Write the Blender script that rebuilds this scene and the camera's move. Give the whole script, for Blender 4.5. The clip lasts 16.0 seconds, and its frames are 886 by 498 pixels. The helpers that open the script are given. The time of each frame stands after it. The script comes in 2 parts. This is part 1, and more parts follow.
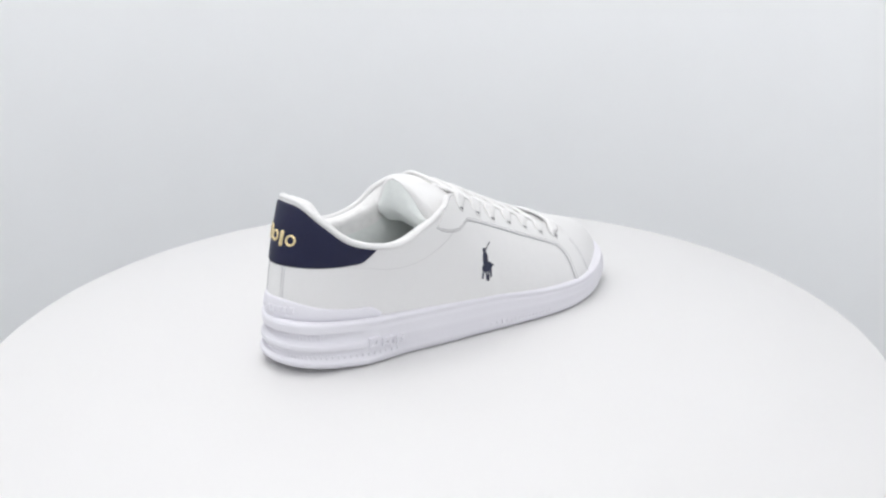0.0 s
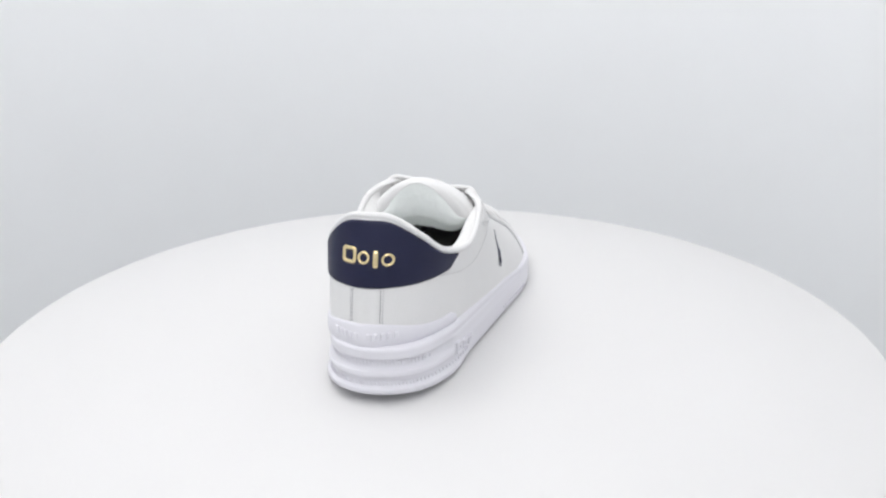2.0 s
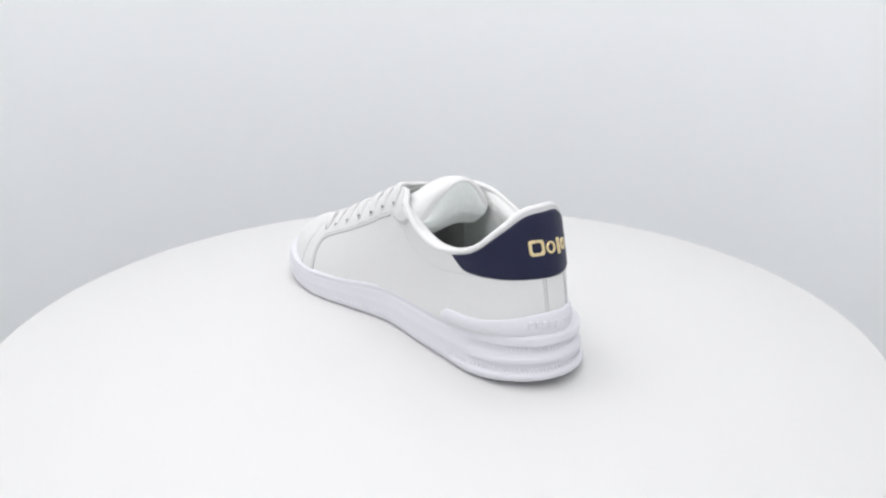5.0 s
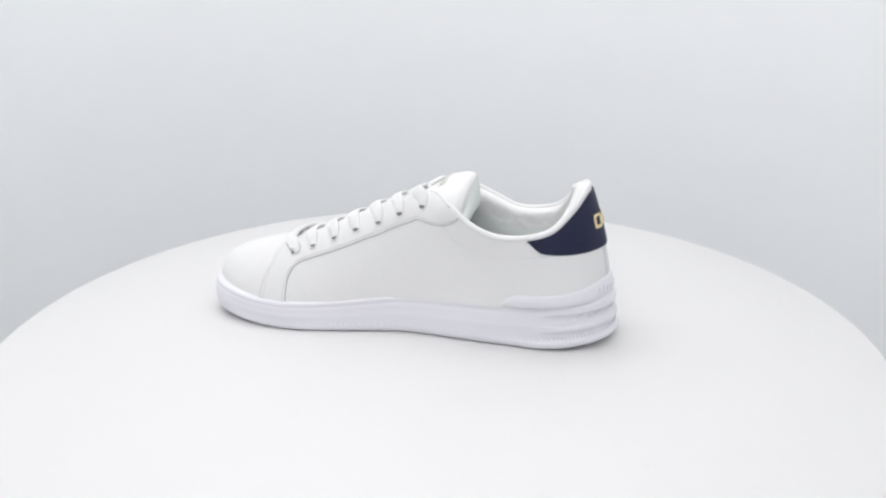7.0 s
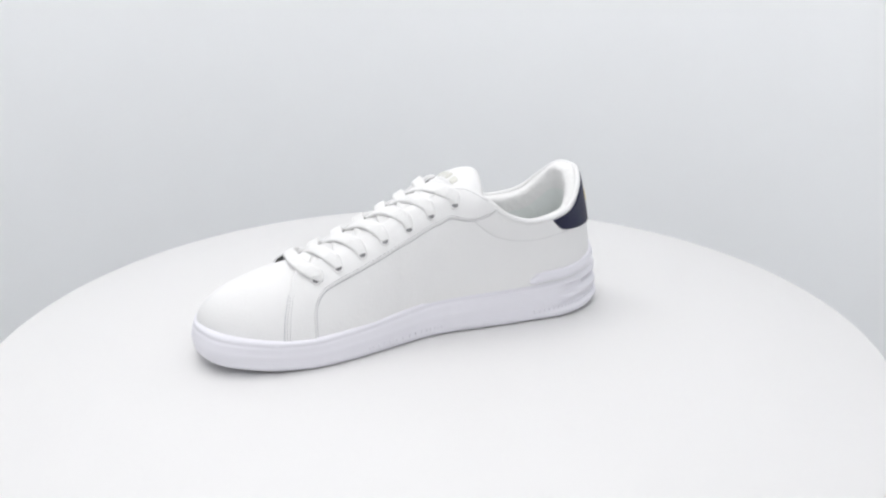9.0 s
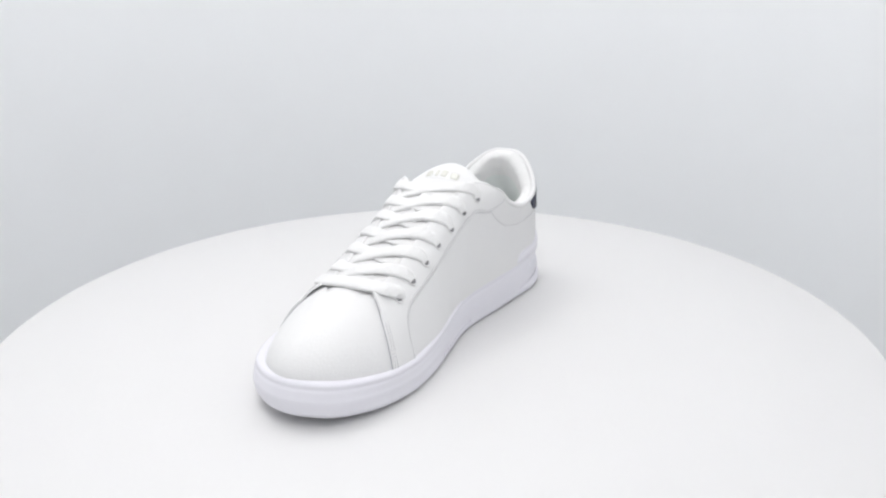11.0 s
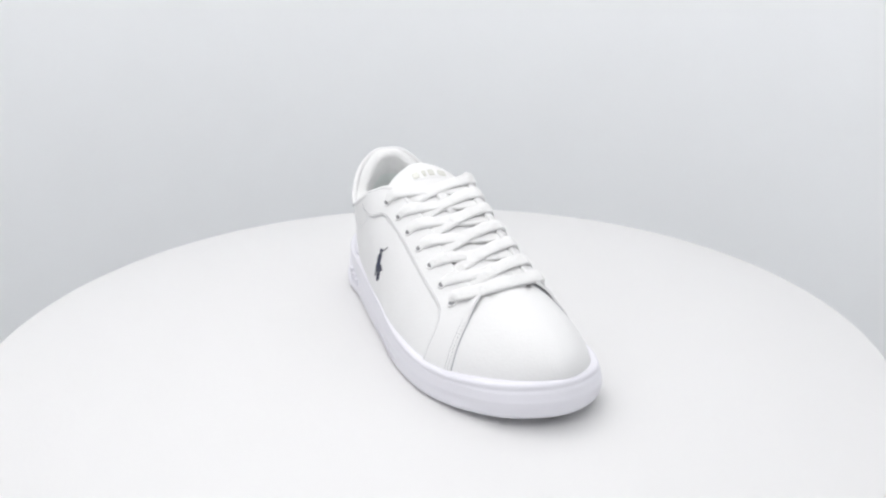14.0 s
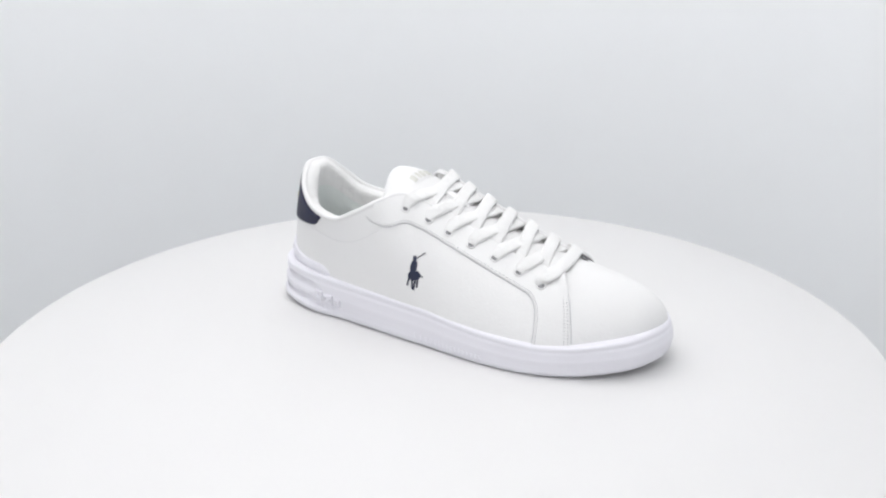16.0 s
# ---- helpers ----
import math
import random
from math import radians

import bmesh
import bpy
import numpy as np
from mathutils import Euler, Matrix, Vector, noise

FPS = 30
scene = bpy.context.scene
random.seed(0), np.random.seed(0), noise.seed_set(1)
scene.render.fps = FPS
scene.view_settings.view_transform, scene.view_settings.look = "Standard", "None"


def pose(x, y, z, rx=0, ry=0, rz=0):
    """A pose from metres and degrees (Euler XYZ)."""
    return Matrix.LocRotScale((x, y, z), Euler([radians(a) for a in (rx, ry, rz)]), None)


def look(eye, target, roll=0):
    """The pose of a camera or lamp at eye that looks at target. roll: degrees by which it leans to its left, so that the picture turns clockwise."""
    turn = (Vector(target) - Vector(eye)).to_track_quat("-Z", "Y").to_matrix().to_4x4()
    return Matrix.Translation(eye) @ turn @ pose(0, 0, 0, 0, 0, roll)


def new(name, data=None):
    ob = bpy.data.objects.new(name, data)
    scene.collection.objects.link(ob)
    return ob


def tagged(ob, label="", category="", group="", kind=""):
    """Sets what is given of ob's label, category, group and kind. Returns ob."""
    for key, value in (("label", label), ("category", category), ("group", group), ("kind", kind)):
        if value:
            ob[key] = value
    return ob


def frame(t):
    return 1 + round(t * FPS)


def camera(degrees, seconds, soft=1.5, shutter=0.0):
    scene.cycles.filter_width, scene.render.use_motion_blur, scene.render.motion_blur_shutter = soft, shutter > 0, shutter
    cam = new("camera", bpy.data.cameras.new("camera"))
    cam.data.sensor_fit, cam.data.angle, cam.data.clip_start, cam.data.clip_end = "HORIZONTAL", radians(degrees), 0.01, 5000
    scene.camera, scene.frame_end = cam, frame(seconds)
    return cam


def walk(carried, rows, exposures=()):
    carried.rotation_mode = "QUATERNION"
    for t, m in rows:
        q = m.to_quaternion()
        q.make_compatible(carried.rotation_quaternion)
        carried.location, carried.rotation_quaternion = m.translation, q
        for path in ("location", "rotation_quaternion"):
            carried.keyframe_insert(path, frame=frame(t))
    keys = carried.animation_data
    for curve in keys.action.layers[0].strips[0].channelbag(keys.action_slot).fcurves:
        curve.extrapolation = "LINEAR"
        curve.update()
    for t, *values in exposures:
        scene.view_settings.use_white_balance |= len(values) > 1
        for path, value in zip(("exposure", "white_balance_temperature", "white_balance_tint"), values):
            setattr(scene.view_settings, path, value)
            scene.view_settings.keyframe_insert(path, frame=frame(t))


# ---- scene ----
# ---- camera: stands still before a slowly turning table ----
cam = camera(63.82, 16.0, soft=2.3)
EYE = Vector((0.0, -0.46, 0.20296))
AIM = EYE + Vector((math.sin(radians(0.809)) * math.cos(radians(18.515)), math.cos(radians(18.515)), -math.sin(radians(18.515))))
walk(cam, [(0.0, look(EYE, AIM, -0.41)), (16.0, look(EYE, AIM, -0.41))])

TURN_0, TURN_RATE = 38.073, 18.348   # heading of the shoe at the start, degrees a second


# ---- world and lamps ----
world = bpy.data.worlds.new("booth_surroundings")
scene.world = world
world.use_nodes = True
world.node_tree.nodes["Background"].inputs[0].default_value = (0.80, 0.88, 1.0, 1)
world.node_tree.nodes["Background"].inputs[1].default_value = 0.3


def area_lamp(name, eye, target, size, power, colour):
    d = bpy.data.lights.new(name, "AREA")
    d.shape, d.size, d.size_y, d.energy, d.color = "ELLIPSE", size[0], size[1], power, colour
    ob = new(name, d)
    ob.matrix_world = look(eye, target)
    return ob


area_lamp("ceiling_lamp", (-0.10, 0.12, 1.2), (-0.10, 0.12, 0.0), (0.84, 0.84), 3.6, (1.0, 0.977, 0.967))
area_lamp("side_lamp", (-0.36, 0.06, 0.95), (0.0, 0.0, 0.05), (0.3, 0.3), 0.9, (1.0, 0.977, 0.967))
# unseen fill from the camera side, added to brighten the lower backdrop
area_lamp("front_fill", (-0.06, -0.47, 0.68), (0.0, 0.45, -0.05), (0.5, 0.2), 1.1, (1.0, 0.977, 0.967))
scene.view_settings.exposure = 0.0


# ---- materials ----
def material(name, colour, rough=0.5, metal=0.0, grain=0.0, scale=400.0, vary=0.03, sheen=0.0, coat=0.0):
    m = bpy.data.materials.new(name)
    m.use_nodes = True
    nt = m.node_tree
    b = nt.nodes["Principled BSDF"]
    b.inputs["Roughness"].default_value, b.inputs["Metallic"].default_value = rough, metal
    b.inputs["Sheen Weight"].default_value, b.inputs["Coat Weight"].default_value = sheen, coat
    tc = nt.nodes.new("ShaderNodeTexCoord")
    n1 = nt.nodes.new("ShaderNodeTexNoise")
    n1.inputs["Scale"].default_value, n1.inputs["Detail"].default_value = scale * 0.05, 4
    nt.links.new(tc.outputs["Object"], n1.inputs["Vector"])
    mix = nt.nodes.new("ShaderNodeMixRGB")
    mix.inputs[1].default_value = (*[c * (1 - vary) for c in colour], 1)
    mix.inputs[2].default_value = (*[min(1, c * (1 + vary)) for c in colour], 1)
    nt.links.new(n1.outputs["Fac"], mix.inputs[0])
    nt.links.new(mix.outputs[0], b.inputs["Base Color"])
    ramp = nt.nodes.new("ShaderNodeMapRange")
    ramp.inputs["To Min"].default_value, ramp.inputs["To Max"].default_value = rough - 0.06, rough + 0.06
    nt.links.new(n1.outputs["Fac"], ramp.inputs["Value"])
    nt.links.new(ramp.outputs[0], b.inputs["Roughness"])
    if grain:
        v = nt.nodes.new("ShaderNodeTexVoronoi")
        v.inputs["Scale"].default_value = scale
        nt.links.new(tc.outputs["Object"], v.inputs["Vector"])
        n2 = nt.nodes.new("ShaderNodeTexNoise")
        n2.inputs["Scale"].default_value, n2.inputs["Detail"].default_value = scale * 1.7, 3
        nt.links.new(tc.outputs["Object"], n2.inputs["Vector"])
        add = nt.nodes.new("ShaderNodeMath")
        nt.links.new(v.outputs["Distance"], add.inputs[0])
        nt.links.new(n2.outputs["Fac"], add.inputs[1])
        bump = nt.nodes.new("ShaderNodeBump")
        bump.inputs["Strength"].default_value, bump.inputs["Distance"].default_value = grain, 0.0004
        n3 = nt.nodes.new("ShaderNodeTexNoise")
        n3.inputs["Scale"].default_value, n3.inputs["Detail"].default_value = scale * 0.09, 2
        nt.links.new(tc.outputs["Object"], n3.inputs["Vector"])
        soft = nt.nodes.new("ShaderNodeMath")
        soft.operation = "MULTIPLY_ADD"
        soft.inputs[1].default_value = 7.0
        nt.links.new(n3.outputs["Fac"], soft.inputs[0])
        nt.links.new(add.outputs[0], soft.inputs[2])
        nt.links.new(soft.outputs[0], bump.inputs["Height"])
        nt.links.new(bump.outputs[0], b.inputs["Normal"])
    return m


LEATHER = material("white_leather", (0.785, 0.785, 0.788), 0.62, grain=0.16, scale=700, vary=0.012)
RUBBER = material("white_rubber", (0.79, 0.785, 0.84), 0.5, grain=0.05, scale=900, vary=0.012)
LINING = material("lining_textile", (0.79, 0.825, 0.815), 0.85, grain=0.35, scale=1500, vary=0.02, sheen=0.2)
INSOLE = material("insole_textile", (0.58, 0.61, 0.60), 0.9, grain=0.4, scale=1500, vary=0.03)
NAVY = material("navy_leather", (0.009, 0.011, 0.040), 0.5, grain=0.15, scale=700, vary=0.12)
NAVY.node_tree.nodes["Principled BSDF"].inputs["Specular IOR Level"].default_value = 0.32
INK = material("navy_print", (0.015, 0.02, 0.05), 0.5, vary=0.1)
GOLD = material("gold_foil", (0.80, 0.66, 0.38), 0.28, metal=1.0, vary=0.06)
SILVER = material("silver_print", (0.62, 0.62, 0.58), 0.45, metal=0.3, vary=0.06)
LACE = material("lace_cotton", (0.83, 0.83, 0.83), 0.85, grain=0.5, scale=1800, vary=0.015, sheen=0.15)
THREAD_PALE = material("pale_thread", (0.66, 0.66, 0.67), 0.8, vary=0.04)
# pale thread coloured dark: the shade in the stitch holes is painted in
THREAD_SHADED = material("thread", (0.27, 0.27, 0.29), 0.8, vary=0.04)
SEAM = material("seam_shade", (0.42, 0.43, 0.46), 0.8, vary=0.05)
EYELET = material("eyelet_shade", (0.22, 0.22, 0.23), 0.8, vary=0.05)
TABLE = material("turntable_laminate", (0.735, 0.733, 0.736), 0.55, grain=0.05, scale=300, vary=0.006)
BACKDROP = material("backdrop_fabric", (0.868, 0.884, 0.899), 0.9, grain=0.1, scale=300, vary=0.01)


# ---- mesh helpers ----
def mesh_of(name, verts, faces, mat, smooth=True):
    me = bpy.data.meshes.new(name)
    me.from_pydata([tuple(v) for v in verts], [], faces)
    me.validate()
    me.update()
    if smooth:
        me.polygons.foreach_set("use_smooth", [True] * len(me.polygons))
    me.materials.append(mat)
    return me


def mesh_part(name, verts, faces, mat, parent, label="", smooth=True, kind=""):
    ob = new(name, mesh_of(name, verts, faces, mat, smooth))
    ob.parent = parent
    return tagged(ob, label=label, kind=kind)


def grid_faces(rows, cols, closed=False):
    out = []
    for r in range(rows - 1):
        for c in range(cols if closed else cols - 1):
            d = (c + 1) % cols
            out.append((r * cols + c, r * cols + d, (r + 1) * cols + d, (r + 1) * cols + c))
    return out


def catmull(points, u, closed=True):
    """Smooth interpolation through points at the fractional index u."""
    n = len(points)
    i = math.floor(u)
    f = u - i
    def at(k):
        return points[k % n] if closed else points[max(0, min(n - 1, k))]
    p0, p1, p2, p3 = (np.array(at(i + k), float) for k in (-1, 0, 1, 2))
    return 0.5 * (2 * p1 + (p2 - p0) * f + (2 * p0 - 5 * p1 + 4 * p2 - p3) * f * f + (3 * p1 - p0 - 3 * p2 + p3) * f ** 3)


def smooth_step(a, b, x):
    f = max(0.0, min(1.0, (x - a) / (b - a)))
    return f * f * (3 - 2 * f)


# ---- the booth: backdrop, ceiling, floor, turntable ----
def lathe(profile, n=160):
    verts = [(r * math.cos(a), r * math.sin(a), z) for r, z in profile for a in (2 * math.pi * k / n for k in range(n))]
    return verts, grid_faces(len(profile), n, True)


def booth():
    inside = [(0.44, -0.40), (0.50, -0.35), (0.53, -0.26), (0.547, -0.15), (0.555, -0.04), (0.559, 0.08), (0.56, 0.2), (0.56, 1.25)]
    v, f = lathe(inside + [(0.585, 1.25), (0.585, -0.40), (0.44, -0.40)])
    wall = new("backdrop", mesh_of("backdrop", v, f, BACKDROP))
    tagged(wall, "pale grey-blue curved booth backdrop wall", "backdrop", kind="structure")
    v, f = lathe([(0.0005, -0.40), (0.66, -0.40), (0.66, -0.415), (0.0005, -0.415)])
    tagged(new("floor", mesh_of("floor", v, f, BACKDROP, False)), "pale grey booth floor under the turntable", "floor", kind="structure")
    v, f = lathe([(0.0005, 1.25), (0.66, 1.25), (0.66, 1.265), (0.0005, 1.265)])
    tagged(new("ceiling", mesh_of("ceiling", v, f, BACKDROP, False)), "pale booth ceiling with soft lamps", "ceiling", kind="structure")


def turntable():
    table = tagged(new("turntable"), "round white matte turntable disc carrying the sneaker", "turntable")
    R = 0.2853
    v, f = lathe([(0.0003, 0.0), (0.1, 0.0), (R - 0.002, 0.0), (R - 0.0006, -0.0005), (R, -0.002), (R, -0.016), (R - 0.002, -0.018), (0.0003, -0.018)], 256)
    mesh_part("disc", v, f, TABLE, table)
    v, f = lathe([(0.06, -0.018), (0.06, -0.34), (0.12, -0.399), (0.0003, -0.399)], 64)
    mesh_part("pedestal", v, f, TABLE, table)
    return table


# ---- the sneaker, in millimetres: toe along +x, outer side -y ----
GROUND = [(-122, 6), (-118, -10), (-106, -22.5), (-80, -32), (-50, -37), (-20, -42), (20, -48), (45, -52), (68, -54), (88, -53.2), (108, -49), (126, -41.5),
          (144, -29), (155, -13), (158.5, 2), (155, 16), (146, 28.5), (124, 39.7), (98, 44), (76, 43), (55, 39.5), (20, 33), (0, 33), (-20, 35.5), (-50, 38.5), (-80, 38.5), (-100, 34), (-116, 22.5)]
FEATHER = [(-119.5, 7), (-112, -8.5), (-99.5, -19), (-80, -27.5), (-52, -34.5), (-25, -40), (0, -44.5), (20, -47.5), (40, -50.5), (62, -51.5), (85, -50.5), (107, -45), (128, -34),
           (148, -18.5), (157, 2), (148, 21.5), (128, 34.5), (107, 40), (85, 41.5), (62, 40), (40, 35.5), (20, 33), (0, 33.5), (-25, 36.5), (-52, 39.5), (-80, 40), (-99.5, 34), (-112, 23)]
TOPLINE = [(-102, 7.5, 101), (-100, -5, 99.5), (-93.5, -18.5, 89.5), (-80, -28.5, 76.8), (-56, -37, 72.3), (-36, -38.5, 80.5), (-20, -36, 89), (-7, -25, 93.5), (20, -18.5, 82), (48, -18.5, 69.5),
           (75, -18, 58), (96, -15, 53), (104, -9, 53), (107, -4, 53.5), (108, 1, 53.5), (107, 6, 53.5), (104, 11, 53.5), (96, 16, 54.5), (75, 18, 63), (48, 18.5, 75),
           (20, 19.5, 87.5), (-7, 27, 97), (-20, 39, 90), (-35, 42, 78), (-55, 43, 72.5), (-80, 40.5, 77.3), (-93.5, 31.5, 90), (-100, 20, 99.5)]
SIDE_IN = [.2, .15, .05, -.1, -.3, -.2, .1, .25, .2, .26, .3, .26, .15, .05, -.04]
INNER_IN = [.2, .15, .05, -.1, -.3, -.38, -.2, -.02, .12, .3, .32, .26, .15, .05, -.04]
SIDE_UP = [.5, .5, .5, .5, .55, .55, .55, .58, .62, .66, .68, .68, .62, .63, .66]
INNER_UP = [.5, .5, .5, .5, .55, .6, .7, .8, .85, .85, .82, .74, .64, .64, .66]
NS = 28


def sole_top(x):
    return float(np.interp(x, [-125, -105, -57, -20, 17, 55, 95, 115, 140, 160], [32.5, 31, 28.5, 27.5, 26, 21.5, 19, 20, 23.5, 27]))


def sole_low(x):
    return 6.5 * max(0.0, min(1.0, (x - 85) / 75)) ** 1.8 + 5.5 * max(0.0, min(1.0, (-74 - x) / 50)) ** 1.4


def upper_at(s, v):
    """The upper's outer face: s runs round the shoe, v from the sole up to the topline."""
    s = s % NS
    b = catmull(FEATHER, s)
    b = np.array([b[0], b[1], sole_top(b[0]) - 1.5])
    t = catmull(TOPLINE, s)
    k = s if s <= 14 else 28 - s
    fi, fu = np.interp(k, range(15), SIDE_IN if s <= 14 else INNER_IN), np.interp(k, range(15), SIDE_UP if s <= 14 else INNER_UP)
    c = np.array([b[0] + (t[0] - b[0]) * fi, b[1] + (t[1] - b[1]) * fi, b[2] + (t[2] - b[2]) * fu])
    return (1 - v) ** 2 * b + 2 * v * (1 - v) * c + v * v * t


def upper_off(s, v, off):
    p = upper_at(s, v)
    a = upper_at(s + 0.05, v) - upper_at(s - 0.05, v)
    b = upper_at(s, min(1, v + 0.02)) - upper_at(s, max(0, v - 0.02))
    n = np.cross(b, a)
    n = -n / (np.linalg.norm(n) + 1e-9)
    c = np.array([0.0 + max(-60, min(90, p[0])), 2.0, 40.0])
    if np.dot(n, p - c) < 0:
        n = -n
    return p + n * off


SAMPLE_S = np.linspace(0, 28, 225)
SAMPLE_V = np.linspace(0, 1, 41)
SAMPLES = np.array([[upper_at(s, v) for v in SAMPLE_V] for s in SAMPLE_S])


def locate(x, z, medial):
    """The place (s, v) on the upper's inner or outer side that has this x and z."""
    lo, hi = (112, 225) if medial else (0, 113)
    d = (SAMPLES[lo:hi, :, 0] - x) ** 2 + (SAMPLES[lo:hi, :, 2] - z) ** 2
    i, j = np.unravel_index(np.argmin(d), d.shape)
    s, v = SAMPLE_S[lo + i], SAMPLE_V[j]
    for _ in range(6):
        p = upper_at(s, v)
        ds, dv = (upper_at(s + .01, v) - p) / .01, (upper_at(s, v + .01) - p) / .01
        m = np.array([[ds[0], dv[0]], [ds[2], dv[2]]])
        if abs(np.linalg.det(m)) < 1e-3:
            break
        step = np.linalg.solve(m, [x - p[0], z - p[2]])
        s, v = s + max(-.3, min(.3, step[0])), max(0, min(1, v + max(-.1, min(.1, step[1]))))
    return np.array([s, v])


def shell(name, low, high, thick, mat, parent, label="", rows=10, cols=90, lift=None):
    """A leather panel on the upper between two curves of (s, v), with turned-down edges."""
    def steps(n, tight):
        return [(0, -0.6), (0, 0.55 * thick), (tight, thick)] + [(k / n, thick) for k in range(1, n)] + [(1 - tight, thick), (1, 0.55 * thick), (1, -0.6)]
    verts = []
    down, along = steps(rows, 0.025), steps(cols, 0.003)
    for f, h in down:
        for u, g in along:
            a, b = catmull(low, u * (len(low) - 1), False), catmull(high, u * (len(high) - 1), False)
            p = a * (1 - f) + b * f
            verts.append(upper_off(p[0], max(0, min(1, p[1])), min(h, g) + (lift(u, f) if lift else 0)) * 0.001)
    return mesh_part(name, verts, grid_faces(len(down), len(along)), mat, parent, label)


def tube(name, path, radius, mat, parent, label="", sides=8, flat=1.0, ups=None):
    """A round or flat cord along a path in millimetres; flat squeezes it along its upward side."""
    n = len(path)
    verts = []
    for i, p in enumerate(path):
        d = Vector(path[min(n - 1, i + 1)]) - Vector(path[max(0, i - 1)])
        d.normalize()
        up = Vector(ups[i]) if ups is not None else Vector((0, 0, 1))
        side = d.cross(up).normalized()
        up = side.cross(d)
        for k in range(sides):
            a = 2 * math.pi * k / sides
            ca, sa = math.cos(a), math.sin(a)
            e = 0.6 if flat < 1 else 1.0
            ca, sa = math.copysign(abs(ca) ** e, ca), math.copysign(abs(sa) ** e, sa)
            r = radius[i] if isinstance(radius, list) else radius
            verts.append((Vector(p) + side * r * ca + up * r * flat * sa) * 0.001)
    faces = grid_faces(n, sides, True) + [tuple(range(sides))[::-1], tuple(range((n - 1) * sides, n * sides))]
    return mesh_part(name, verts, faces, mat, parent, label)


def ring_normal(loop):
    n = len(loop)
    out = []
    for i in range(n):
        t = loop[(i + 1) % n] - loop[i - 1]
        t = t / (np.linalg.norm(t) + 1e-9)
        out.append(np.array([t[1], -t[0]]))
    if sum(np.dot(o, p - np.mean(loop, axis=0)) for o, p in zip(out, loop)) < 0:
        out = [-o for o in out]
    return out


def sole(shoe):
    n = 224
    loop = [catmull(GROUND, len(GROUND) * k / n) for k in range(n)]
    nor = ring_normal(loop)
    def rings(x):
        lo, hi = sole_low(x), sole_top(x)
        h, low_h = smooth_step(-75, -85, x), smooth_step(-50, -85, x)
        t = smooth_step(118, 150, x)
        prof = [(-9, -9, 0), (-2.2, -1.2, .0), (-.4, 2.2, .035), (.4, 3.2, .08), (.7, 3.3, .16), (.7, 2.9, .19), (.6, .9, .22), (.6, .3, .30), (.6, .3, .37), (.6, 1.6, .395), (.7, 1.9, .43),
                (.7, 1.8, .51), (.7, 1.5, .535), (.6, -.7, .56), (.5, -1.0, .62), (.4, -1.0, .74), (.4, .3, .765), (.2, .6, .80), (-.2, .4, .845), (.2, .5, .88), (.2, .5, .94), (-.2, 0, .985), (-1.6, -1.6, 1.0)]
        out = [(a + (b - a) * (low_h if z < .2 else h) + 1.8 * t * math.sin(math.pi * min(1, z * 1.05)), lo + (hi - lo) * z) for a, b, z in prof]
        return out + [(-7, hi - .3), (-12, hi - 4)]
    m = len(rings(0))
    verts = []
    for r in range(m):
        for p, q in zip(loop, nor):
            o, z = rings(p[0])[r]
            verts.append((*((p + q * o) * 0.001), z * 0.001))
    faces = grid_faces(m, n, True) + [tuple(range(n))]
    mesh_part("sole", verts, faces, RUBBER, shoe, "white rubber cupsole with heel ridges")


def heel_clip(shoe):
    """The raised rubber band that wraps the heel above the sole."""
    def top(u):
        return 44.5 - 8.5 * smooth_step(0.0, 0.9, abs(u)) - 5 * max(0.0, (abs(u) - 0.9) / 0.1) ** 2
    verts, cols = [], 100
    prof = [(-1.5, 0.0), (1.2, 0.01), (1.6, 0.06), (1.6, 0.5), (1.5, 0.9), (1.2, 0.97), (0.6, 1.0), (-1.5, 1.0)]
    for off, f in prof:
        for c in range(cols + 1):
            u = -1 + 2 * c / cols
            s = (u * (3.55 if u > 0 else 3.95)) % NS
            lo = sole_top(upper_at(s, 0.0)[0]) - 0.4
            z = lo + (top(u) - lo) * f
            v = 0.0
            for _ in range(12):
                z0 = upper_at(s, v)[2]
                v += (z - z0) / 90
            v = max(0.0, v)
            end = 1 - smooth_step(0.97, 1.0, abs(u))
            verts.append(upper_off(s, v, min(off, off * end)) * 0.001)
    mesh_part("heel_clip", verts, grid_faces(len(prof), cols + 1), RUBBER, shoe, "raised rubber band round the heel")


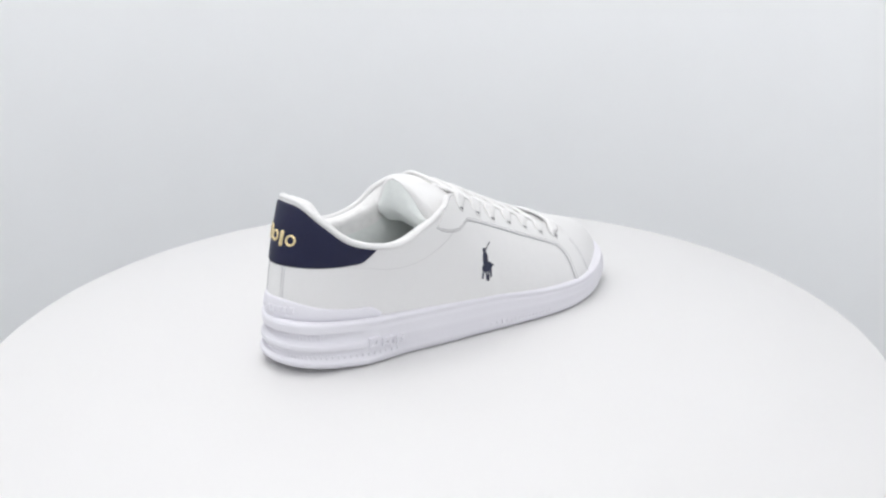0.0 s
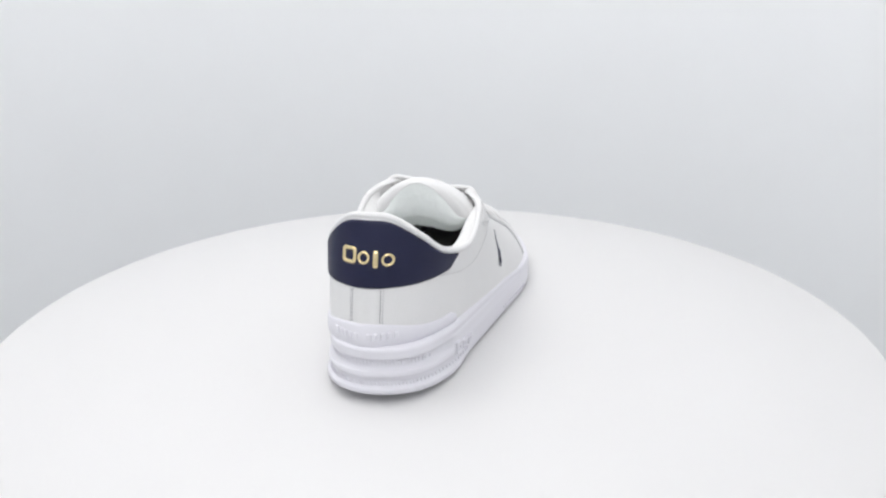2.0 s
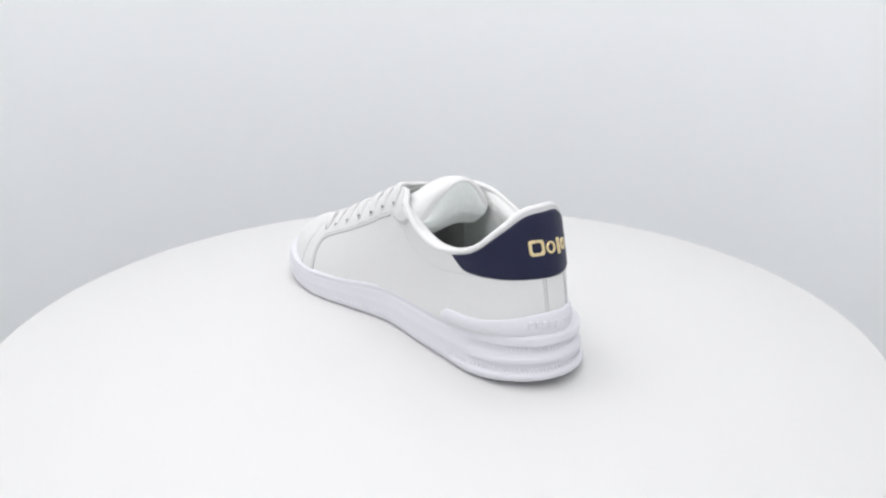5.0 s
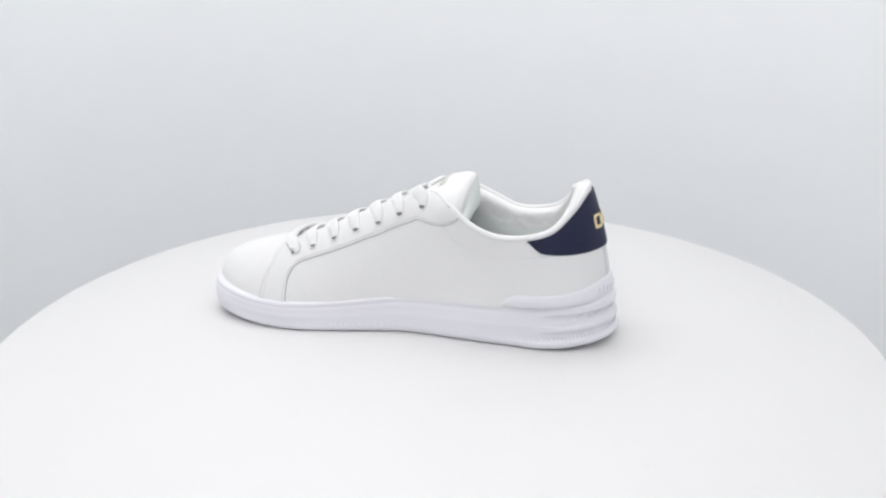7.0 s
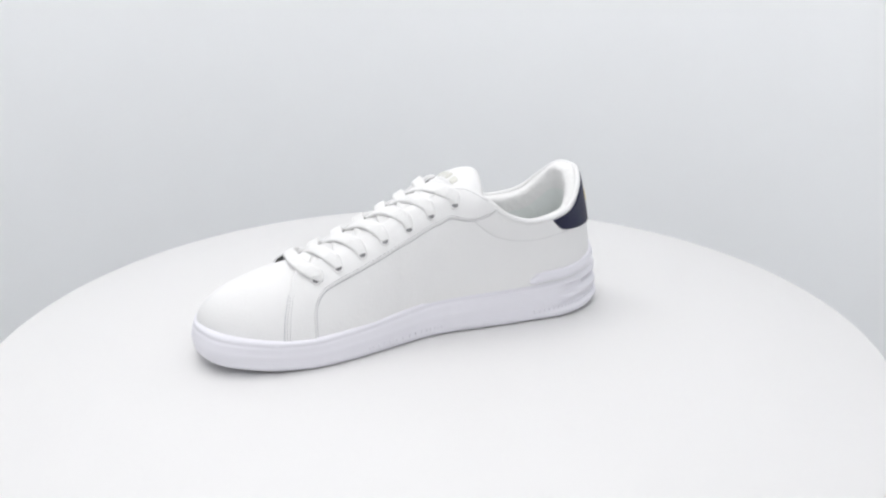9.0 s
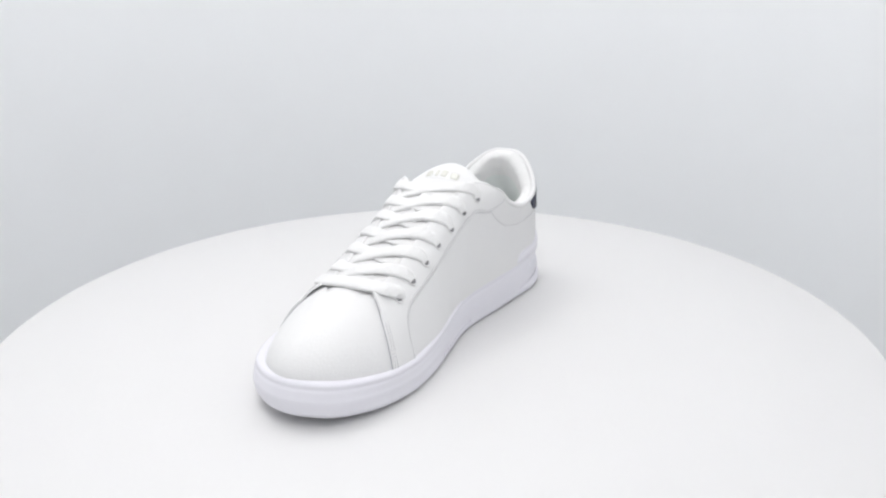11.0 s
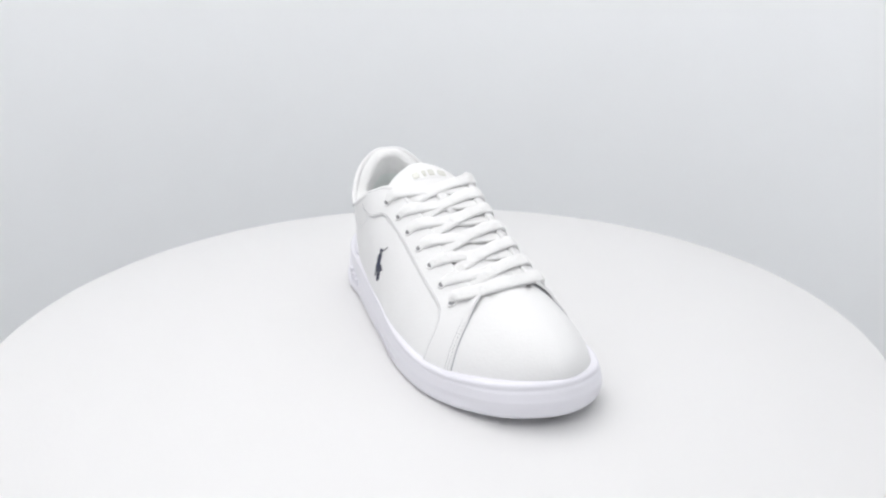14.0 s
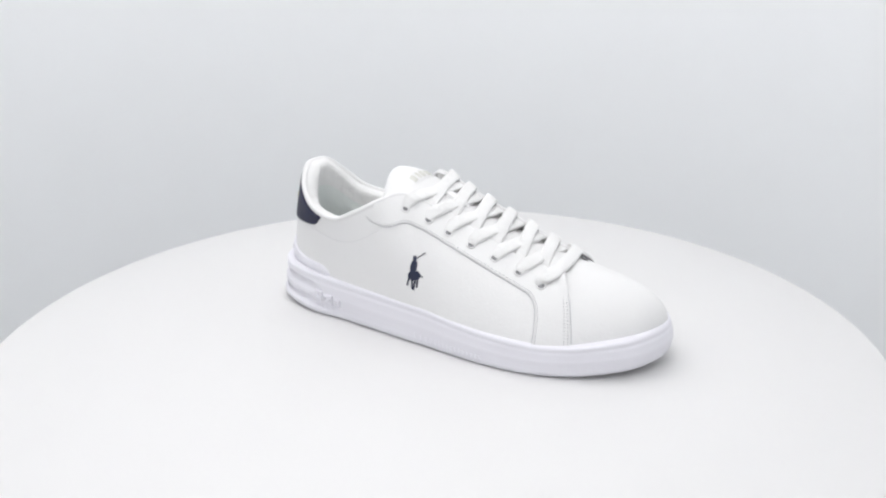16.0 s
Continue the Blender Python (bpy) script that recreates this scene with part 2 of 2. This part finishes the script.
def upper(shoe):
    n, m = 280, 30
    verts = [upper_at(NS * k / n, j / (m - 1)) * 0.001 for j in range(m) for k in range(n)]
    mesh_part("upper", verts, grid_faces(m, n, True), LEATHER, shoe, "smooth white leather upper")
    # lining: down from the topline, padded near the collar
    rows = 26
    inner = []
    for j in range(rows):
        f = j / (rows - 1)
        for k in range(n):
            s = NS * k / n
            t, b = catmull(TOPLINE, s), upper_at(s, 0.0)
            kk = s if s <= 14 else 28 - s
            pad = (8.0 + 2.5 * (1 - smooth_step(1.0, 3.5, kk))) * (1 - smooth_step(5.0, 7.0, kk)) + 2.2
            v = 1 - f * (0.97 if kk < 7 else 0.55)
            p = upper_at(s, v)
            ctr = np.array([max(-78, min(110, p[0])), 3.0, p[2]])
            d = ctr - p
            d = d / (np.linalg.norm(d) + 1e-6)
            thick = pad * math.sin(min(1, f * 8) * math.pi / 2) ** .8 if f < .4 else pad * (1 - .35 * smooth_step(.4, .8, f))
            q = p + d * thick if kk < 7 else upper_off(s, v, -pad)
            q[2] += 3.0 * math.sin(math.pi * min(1, f * 5)) * (1 - smooth_step(5, 6.5, kk))
            inner.append(q * 0.001)
    edge = 7 * n
    mesh_part("collar_pad", inner[:edge + n], grid_faces(8, n, True), LACE, shoe, "soft padded white collar")
    mesh_part("lining", inner[edge:], grid_faces(rows - 7, n, True), LINING, shoe, "pale padded textile lining")
    # insole
    floor_loop = [catmull(FEATHER, NS * k / 112) for k in range(112)]
    c = np.mean(floor_loop, axis=0)
    iv = [((p[0] * .9 - 3) * .001, (c[1] + (p[1] - c[1]) * .86) * .001, 0.030) for p in floor_loop]
    mesh_part("insole", iv, [tuple(range(112))], INSOLE, shoe, "grey textile insole", False)


def collar_binding(shoe):
    path, ups = [], []
    for k in range(121):
        s = -7.2 + 14.4 * k / 120
        p = upper_off(s, 0.99, -1.4)
        path.append(p)
        ups.append((0, 0, 1))
    tube("collar_binding", path, [2.0 - 1.2 * smooth_step(.8, 1, abs(k - 60) / 60) for k in range(121)], LEATHER, shoe, "rolled white leather collar edge", 10)


def outline_panels(shoe):
    for medial in (False, True):
        if medial:
            low = [locate(x, z, True) for x, z in [(93, 18), (91.5, 34), (87, 42), (79, 46.8), (53, 56.8), (28, 67.3), (10, 75.5), (2, 79), (-11, 77), (-22, 80), (-26, 84)]]
            high = [locate(112.5, 19, True), locate(110, 31.5, True), locate(105, 44, True), np.array([17.0, 1]), np.array([17.7, 1]), np.array([19.2, 1]), np.array([20.2, 1]),
                    np.array([20.7, 1]), np.array([21.1, 1]), np.array([21.6, 1]), np.array([22.0, 1])]
        else:
            low = [locate(x, z, False) for x, z in [(91, 16), (89.5, 33), (85, 41.5), (75, 46.5), (50, 56.5), (26, 66.5), (8, 74), (-1, 76.5), (-12, 73.5), (-22, 75), (-28, 78.5)]]
            high = [locate(112, 19, False), locate(109.5, 31, False), locate(104, 44, False), np.array([11.0, 1]), np.array([10.3, 1]), np.array([8.8, 1]), np.array([7.8, 1]),
                    np.array([7.3, 1]), np.array([6.9, 1]), np.array([6.4, 1]), np.array([6.0, 1])]
        low[0][1] = high[0][1] = 0.0
        # grey tubes stand in for the shade along the panel's stepped edges
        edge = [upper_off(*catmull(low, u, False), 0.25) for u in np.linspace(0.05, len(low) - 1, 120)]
        tube("edge_shade", edge, 0.3, SEAM, shoe, "painted grey seam shade along the lace panel edge", 6)
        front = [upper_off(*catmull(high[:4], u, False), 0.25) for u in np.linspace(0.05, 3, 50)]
        tube("edge_shade", front, 0.34, SEAM, shoe, "painted grey seam shade along the lace panel edge", 6)
        stay = shell("eyestay", low, high, 1.1, LEATHER, shoe, "white leather lace panel with stitched edges", 12, 120,
                     lambda u, f: 2.4 * smooth_step(.7, 1, f) * smooth_step(.17, .25, u) * (1 - smooth_step(.28, .36, u)))
        stitches(stay, low, high, 0.07, 1.12)
        stitches(stay, low[6:], high[6:], 0.88, 1.12, 36)
        stitches(stay, low[:4], high[:4], 0.92, 1.12, 24)
        stitches(stay, low[:4], high[:4], 0.82, 1.12, 24)
        # padded collar seam
        pts = [(-11, 78.5), (-21, 69), (-35, 62), (-56, 59.6), (-73, 61.5), (-86, 64)] if medial else [(-14, 75), (-24, 67), (-38, 60), (-56, 57.5), (-72, 60), (-84, 63)]
        seam = [locate(x, z, medial) for x, z in pts]
        stitches(shoe, seam, seam, 0.0, 0.2, 46, "collar_stitching", THREAD_PALE)


def stitches(parent, low, high, f, off, count=110, name="stitching", mat=THREAD_SHADED):
    """A row of small thread stitches along a panel's edge."""
    verts, faces = [], []
    last = len(low) - 1
    for i in range(count):
        e = []
        for u in ((i + .2) / count, (i + .7) / count):
            p = catmull(low, u * last, False) * (1 - f) + catmull(high, u * last, False) * f
            e.append(Vector(upper_off(p[0], max(0, min(1, p[1])), off)))
            up = Vector(upper_off(p[0], max(0, min(1, p[1])), off + 1)) - e[-1]
        d = (e[1] - e[0])
        if d.length < 0.2:
            continue
        w = d.cross(up).normalized() * 0.42
        b = len(verts)
        for q in (e[0] - w - up * .3, e[0] + w - up * .3, e[1] + w - up * .3, e[1] - w - up * .3, e[0].lerp(e[1], .2) + up * .25, e[0].lerp(e[1], .8) + up * .25):
            verts.append(q * 0.001)
        faces += [(b, b + 1, b + 4), (b + 1, b + 2, b + 5, b + 4), (b + 2, b + 3, b + 5), (b + 3, b, b + 4, b + 5)]
    return mesh_part(name, verts, faces, mat, parent, "thread stitching", False, "stuff")


def heel_patch(shoe):
    low, high = [], []
    for k in range(25):
        u = -1 + 2 * k / 24
        s = 0.0 + u * 3.5
        drop = (1 - abs(u) ** 11) ** 0.5
        v_top = 0.955
        z_low = 63.4 - 1.0 * abs(u)
        v = 0.3
        for _ in range(20):
            v += (z_low - upper_at(s, v)[2]) / 90
        low.append(np.array([s, v_top + (v - v_top) * drop]))
        high.append(np.array([s, v_top]))
    patch = shell("heel_patch", low, high, 1.0, NAVY, shoe, "dark navy leather heel patch", 14, 110)
    # plain raised gold marks where the lettering sits
    for y, w, h, power in ((16.6, 8.6, 8.8, 6), (8.2, 6.6, 6.8, 2), (2.0, 2.6, 9.0, 8), (-4.0, 6.6, 6.8, 2)):
        gold_mark(patch, y, w, h, power)


def on_heel(y, z, off):
    s, v = -(y - 7) / 15.0, 0.5
    for _ in range(30):
        p = upper_at(s, v)
        v += (z - p[2]) / 80
        s += (p[1] - y) / 20
    return upper_off(s, v, off)


def gold_mark(parent, y, w, h, power):
    """A raised oval, block or bar of foil with a sunk middle, bent to the heel."""
    z0 = 79.0 + 0.09 * (y - 8)
    if w < 4.5:
        prof = [(1.0, .9), (.94, 1.55), (.5, 1.6), (.02, 1.6)]
    else:
        prof = [(1.0, .9), (.95, 1.55), (.64, 1.6), (.58, .8), (.3, .75), (.02, .75)]
    n = 28
    verts = []
    for r, off in prof:
        for k in range(n):
            a = 2 * math.pi * k / n
            ca, sa = math.cos(a), math.sin(a)
            m = (abs(ca) ** power + abs(sa) ** power) ** (-1 / power)
            verts.append(on_heel(y + w / 2 * r * ca * m, z0 + h / 2 * r * sa * m, off) * 0.001)
    mesh_part("gold_mark", verts, grid_faces(4, n, True), GOLD, parent, "raised gold foil mark", True)
    if len(prof) > 4:
        mesh_part("inset", verts[3 * n:], grid_faces(3, n, True), NAVY, parent, "navy leather inside the mark", True)


TONGUE = [(117, 49.5), (108, 52.7), (98, 54.3), (70, 61), (35, 75), (0, 89.5), (-12, 96), (-21, 99.6), (-27, 100.2), (-30, 100.2)]


def tongue_at(u, w, side):
    """A place on the tongue: u from its root to its tip, w from -1 to 1 across, side 1 above and -1 below."""
    k = u * (len(TONGUE) - 1)
    c, d = catmull(TONGUE, k, False), catmull(TONGUE, k + .05, False) - catmull(TONGUE, k - .05, False)
    d = d / np.linalg.norm(d)
    n = np.array([d[1], -d[0]]) if d[0] < 0 else np.array([-d[1], d[0]])
    n = n if n[1] > 0 else -n
    half = float(np.interp(c[0] * -1, [-117, -70, -14, 10, 20, 25, 28, 30], [16, 24, 28, 33, 34, 33, 30, 24]))
    thick = float(np.interp(c[0] * -1, [-117, -50, 0, 15, 27, 32], [1.0, 1.5, 3.2, 4.0, 3.2, .4]))
    off = side * thick * max(0, 1 - abs(w) ** 3) ** .6 
    arch = (5.5 + 15.5 * smooth_step(.45, .9, u)) * abs(w) ** 1.9
    return np.array([c[0] + n[0] * off + .25 * arch * u, 1.5 + w * half, c[1] + n[1] * off - arch])


def tongue(shoe):
    n, m = 60, 20
    for side, name, mat, label in ((1, "tongue", LEATHER, "padded white leather tongue"), (-1, "tongue_lining", LINING, "pale textile tongue lining")):
        verts = []
        for i in range(n + 1):
            for j in range(m + 1):
                u, w = i / n, 2 * j / m - 1
                p = tongue_at(u, w, 1)
                if side < 0:
                    deep = (1 - w ** 4)
                    p[0] += deep * float(np.interp(u, [0, .2, .5, .75, .9, 1], [0, 4, 4, -6, -4, 0]))
                    p[2] -= deep * float(np.interp(u, [0, .2, .5, .75, .87, .95, 1], [.5, 10, 24, 30, 22, 9, .3]))
                verts.append(p * .001)
        ob = mesh_part(name, verts, grid_faces(n + 1, m + 1), mat, shoe, label)
        if side == 1:
            top = ob
    return top


def eyelet_points(medial):
    pts = []
    for k in range(7):
        x = (-1.5 + 15.1 * k) if medial else (-4 + 15.35 * k)
        y = 27.8 + (3 if k == 0 else 0.5 * (k == 1))
        z = (88.8 - 6.65 * k) if medial else (85.0 - 6.3 * k)
        y, z = (26.8, z + 1.2) if medial and k == 6 else (y, z)
        tgt = y if medial else -y
        lo, hi = (14.5, 22) if medial else (6, 13.5)
        best, err = None, 1e9
        for s in np.linspace(lo, hi, 76):
            for v in np.linspace(.5, .92, 22):
                p = upper_at(s, v)
                e = (p[0] - x) ** 2 + .6 * (p[1] - tgt) ** 2 + (p[2] - z) ** 2
                if e < err:
                    best, err = (s, v), e
        pts.append(best)
    return pts


def lacing(shoe):
    ey = {False: eyelet_points(False), True: eyelet_points(True)}
    for medial in (False, True):
        for s, v in ey[medial]:
            v = v - 0.014
            c, o = upper_off(s, v, 1.2), upper_off(s, v, 2.1)
            n = Vector(o - c).normalized()
            a = n.cross(Vector((1, 0, 0))).normalized()
            b = n.cross(a)
            prof = [(3.0, .2), (2.7, .75), (2.1, .7), (1.9, .2)]
            ring = [Vector(c) + (a * math.cos(t) + b * math.sin(t)) * r + n * h for r, h in prof for t in (2 * math.pi * k / 16 for k in range(16))]
            eye = mesh_part("eyelet", [q * .001 for q in ring], grid_faces(len(prof), 16, True), LEATHER, shoe, "punched lace eyelet")
            # no opening here: a flat disc whose dark colour paints the hole's shade
            hole = [Vector(c) + (a * math.cos(t) + b * math.sin(t)) * 2.0 + n * .45 for t in (2 * math.pi * k / 16 for k in range(16))]
            mesh_part("hole", [q * .001 for q in hole], [tuple(range(16))], EYELET, eye, "dark disc painted as shade inside the eyelet", False)
    slope = np.array([0.41, 0.0, 0.91])
    def run(points, ups):
        us = np.linspace(0, len(points) - 1, 30)
        path = [catmull(points, u, False) for u in us]
        wide = [2.7 + 1.5 * smooth_step(0, .22, i / 29) for i in range(30)]
        tube("lace", path, wide, LACE, shoe, "flat white cotton lace", 12, 0.34, [catmull(ups, u, False) for u in us])

    def throat(x, medial):
        return min(np.linspace(17, 22, 101) if medial else np.linspace(6, 11, 101), key=lambda q: abs(catmull(TOPLINE, q)[0] - x))

    def skin(s, v):
        return upper_off(s, v, 1.0) - upper_off(s, v, 0.0)
    for k in range(6):
        for medial in (False, True):
            sgn = 1 if medial else -1
            s, v = ey[medial][k]
            s2, v2 = ey[not medial][k + 1]
            e0 = upper_off(s, v - .01, 1.2)
            x0, x1 = upper_at(s, v)[0], upper_at(s2, v2)[0]
            t = upper_off(throat(x0 + 4, medial), .98, 2.0)
            far = upper_off(throat(x1 - 3, not medial), .97, -1.6)
            e1 = upper_off(s * .6 + throat(x0 + 3, medial) * .4, v * .6 + .98 * .4, 1.9)
            rise = 2.2 if medial else 0.6
            a, b = t * .66 + far * .34, t * .3 + far * .7
            a[2], b[2] = a[2] + rise, b[2] + rise
            n = skin(s, v)
            run([e0, e1, t, a, b, far, upper_off(s2, v2, -2.5)], [n, n, n * .6 + slope * .4, slope, slope, slope, slope])
    a, b = ey[False][6], ey[True][6]
    pa, pb = upper_off(a[0], a[1], .6), upper_off(b[0], b[1], .6)
    c = (upper_off(a[0] + .55, .98, 3) + upper_off(b[0] - .55, .98, 3)) / 2 + np.array([0, 0, 1.5])
    na, nb = skin(*a), skin(*b)
    run([pa, upper_off(a[0], a[1] + .06, 2.5), upper_off(a[0] + .4, .95, 2.8), c, upper_off(b[0] - .4, .95, 2.8), upper_off(b[0], b[1] + .06, 2.5), pb], [na, na, na * .5 + slope * .5, slope, nb * .5 + slope * .5, nb, nb])


def flank_emblem(shoe):
    """A small navy emblem, drawn as plain strokes and an oval."""
    def spot(x, z, off):
        s, v = locate(x, z, False)
        return upper_off(s, v, off)
    def blob(name, outline):
        n = len(outline)
        top = [spot(x, z, .35) * .001 for x, z in outline]
        low = [spot(x, z, -.3) * .001 for x, z in outline]
        cx, cz = sum(p[0] for p in outline) / n, sum(p[1] for p in outline) / n
        faces = [(i, (i + 1) % n, 2 * n) for i in range(n)] + [(i, n + i, n + (i + 1) % n, (i + 1) % n) for i in range(n)]
        return mesh_part(name, top + low + [spot(cx, cz, .4) * .001], faces, INK, shoe, "small navy printed emblem", False)
    def stroke(name, a, b, w):
        dx, dz = b[0] - a[0], b[1] - a[1]
        l = math.hypot(dx, dz)
        px, pz = -dz / l * w / 2, dx / l * w / 2
        blob(name, [(a[0] + px, a[1] + pz), (a[0] - px, a[1] - pz), (b[0] - px, b[1] - pz), (b[0] + px, b[1] + pz)])
    def oval(name, cx, cz, rx, rz, lean=0.0):
        blob(name, [(cx + rx * math.cos(t) + lean * math.sin(t), cz + rz * math.sin(t)) for t in (2 * math.pi * k / 18 for k in range(18))])
    oval("emblem_body", 9.6, 45.8, 4.4, 3.2, .6)
    oval("emblem_upper", 8.8, 51.2, 2.3, 4.6, .4)
    oval("emblem_top", 9.0, 56.6, 1.3, 1.4)
    stroke("emblem_bar", (8.6, 55.0), (15.4, 60.4), .5)
    stroke("emblem_tail", (13.2, 46.6), (15.6, 45.6), .8)
    for x0, x1, z1 in ((6.4, 4.9, 39.0), (8.2, 8.8, 37.0), (10.8, 9.6, 36.6), (12.4, 12.0, 38.6)):
        stroke("emblem_leg", (x0, 44.5), (x1, z1), 1.15)


def heel_details(shoe):
    # two seams of the narrow back strip
    for y in (15.5, -2.5):
        pts = [on_heel(y, z, 0.1) for z in np.linspace(43, 63, 24)]
        tube("back_seam", pts, 0.11, SEAM, shoe, "fine vertical heel seam", 6)
        verts, faces = [], []
        for k in range(9):
            a, b = on_heel(y - 1.3 * math.copysign(1, y - 6), 45 + 2 * k, .3), on_heel(y - 1.3 * math.copysign(1, y - 6), 46.1 + 2 * k, .3)
            i = len(verts)
            for p in (a + [0, .3, 0], a - [0, .3, 0], b - [0, .3, 0], b + [0, .3, 0], (a + b) / 2 + [-.3, 0, 0]):
                verts.append(p * .001)
            faces += [(i, i + 1, i + 4), (i + 1, i + 2, i + 4), (i + 2, i + 3, i + 4), (i + 3, i, i + 4)]
        mesh_part("back_stitching", verts, faces, THREAD_SHADED, shoe, "thread stitching", False, "stuff")
    # a row of faint raised bars on the heel band
    for k in range(11):
        if k == 5:
            continue
        y = 23.5 - 3.2 * k
        verts = []
        for dy, dz, off in ((-1, -1, 2.2), (1, -1, 2.2), (1, 1, 2.2), (-1, 1, 2.2), (-.7, -.8, 2.9), (.7, -.8, 2.9), (.7, .8, 2.9), (-.7, .8, 2.9)):
            verts.append(on_heel(y + dy * 1.05, 37.5 + dz * 2.0, off - .55) * .001)
        mesh_part("raised_bar", verts, [(4, 5, 6, 7), (0, 1, 5, 4), (1, 2, 6, 5), (2, 3, 7, 6), (3, 0, 4, 7)], RUBBER, shoe, "faint raised rubber bar", False)


def sole_details(shoe):
    n = 448
    loop = [catmull(GROUND, len(GROUND) * k / n) for k in range(n)]
    nor = ring_normal(loop)
    verts, faces = [], []
    for k, (p, q) in enumerate(zip(loop, nor)):
        x = p[0]
        heel = smooth_step(-52, -85, x)
        if not (x < -55 or (8 < x < 62)) or k % 2:
            continue
        lo, hi = sole_low(x), sole_top(x)
        t = np.array([-q[1], q[0]])
        z0, z1 = lo + (hi - lo) * .2, lo + (hi - lo) * .29
        base = .35 + .3 * heel
        i = len(verts)
        for w, o, z in ((-.42, base, z0), (.42, base, z0), (.42, base, z1), (-.42, base, z1), (-.25, base + .85, z0 + .3), (.25, base + .85, z0 + .3), (.25, base + .7, z1 - .1), (-.25, base + .7, z1 - .1)):
            verts.append((*((p + q * o + t * w) * .001), z * .001))
        faces += [tuple(i + j for j in f) for f in ((4, 5, 6, 7), (0, 1, 5, 4), (1, 2, 6, 5), (2, 3, 7, 6), (3, 0, 4, 7))]
        if x > -98:
            continue
        z0, z1 = lo + (hi - lo) * .63, lo + (hi - lo) * .73
        i = len(verts)
        for w, o, z in ((-.42, -1.2, z0), (.42, -1.2, z0), (.42, -1.2, z1), (-.42, -1.2, z1), (-.25, -.35, z0 + .3), (.25, -.35, z0 + .3), (.25, -.35, z1 - .3), (-.25, -.35, z1 - .3)):
            verts.append((*((p + q * o + t * w) * .001), z * .001))
        faces += [tuple(i + j for j in f) for f in ((4, 5, 6, 7), (0, 1, 5, 4), (1, 2, 6, 5), (2, 3, 7, 6), (3, 0, 4, 7))]
    mesh_part("ribs", verts, faces, RUBBER, shoe, "fine moulded ribs round the sole", False, "stuff")
    # four raised blocks on the outer side, where the moulded lettering sits
    for x, w, h in ((-73.5, 7.0, 7.4), (-66.2, 5.2, 5.4), (-60.8, 3.2, 7.4), (-55.2, 5.2, 5.4)):
        k = min(range(n), key=lambda j: abs(loop[j][0] - x) + (100 if loop[j][1] > 0 else 0))
        p, q = loop[k], nor[k]
        t = np.array([-q[1], q[0]])
        if t[0] < 0:
            t = -t
        zc = 14.6 - 0.12 * (x + 75)
        verts = []
        for a, b, o in ((-.5, -.5, -.5), (.5, -.5, -.5), (.5, .5, -.5), (-.5, .5, -.5), (-.46, -.46, 2.2), (.46, -.46, 2.2), (.46, .46, 2.2), (-.46, .46, 2.2),
                        (-.2, -.2, 2.2), (.2, -.2, 2.2), (.2, .2, 2.2), (-.2, .2, 2.2), (-.16, -.16, 1.2), (.16, -.16, 1.2), (.16, .16, 1.2), (-.16, .16, 1.2)):
            verts.append((*((p + q * o + t * a * w) * .001), (zc + b * h) * .001))
        faces = []
        for r in range(3):
            faces += [(r * 4 + j, r * 4 + (j + 1) % 4, r * 4 + 4 + (j + 1) % 4, r * 4 + 4 + j) for j in range(4)]
        faces.append((12, 13, 14, 15))
        mesh_part("raised_block", verts, faces, RUBBER, shoe, "moulded white rubber block", False)


def tongue_label(shoe, tongue_ob):
    def spot(u, w, off):
        p = tongue_at(u, w, 1)
        return (p + np.array([.35, 0, .93]) * off) * .001
    def pad(name, u0, u1, w0, w1, off, mat, label, rnd=4.0):
        n = 12
        verts = []
        for r in range(n + 1):
            for c in range(n + 1):
                a, b = 2 * r / n - 1, 2 * c / n - 1
                k = (abs(a) ** rnd + abs(b) ** rnd) ** (1 / rnd)
                m = max(abs(a), abs(b))
                sc = m / k if k > 0 else 1
                verts.append(spot((u0 + u1) / 2 + a * sc * (u1 - u0) / 2, (w0 + w1) / 2 + b * sc * (w1 - w0) / 2, off if m < 1 else -.3))
        return mesh_part(name, verts, grid_faces(n + 1, n + 1), mat, tongue_ob, label)
    # the small strap that holds the crossing laces
    pad("lace_loop", .47, .56, -.14, .14, 2.2, LEATHER, "small white leather lace loop", 5)
    pad("label_patch", .61, .73, -.42, .42, .35, LEATHER, "small raised white label patch")
    for w, d in ((.29, .19), (.06, .15), (-.1, .08), (-.28, .15)):
        pad("label_mark", .635, .695, w - d / 2, w + d / 2, .8, SILVER, "small pale metallic mark", 6)


def sneaker():
    shoe = tagged(new("sneaker"), "white leather low-top sneaker with navy heel patch on the turntable", "shoe")
    sole(shoe)
    upper(shoe)
    heel_clip(shoe)
    collar_binding(shoe)
    outline_panels(shoe)
    heel_patch(shoe)
    tongue_ob = tongue(shoe)
    tongue_label(shoe, tongue_ob)
    heel_details(shoe)
    sole_details(shoe)
    lacing(shoe)
    flank_emblem(shoe)
    return shoe


booth()
table = turntable()
shoe = sneaker()


def motions():
    times = [0.5 * k for k in range(33)]
    walk(table, [(t, pose(0, 0, 0, 0, 0, TURN_0 + TURN_RATE * t)) for t in times])
    walk(shoe, [(t, pose(0, 0, 0.0002, 0, 0, TURN_0 + TURN_RATE * t)) for t in times])


motions()
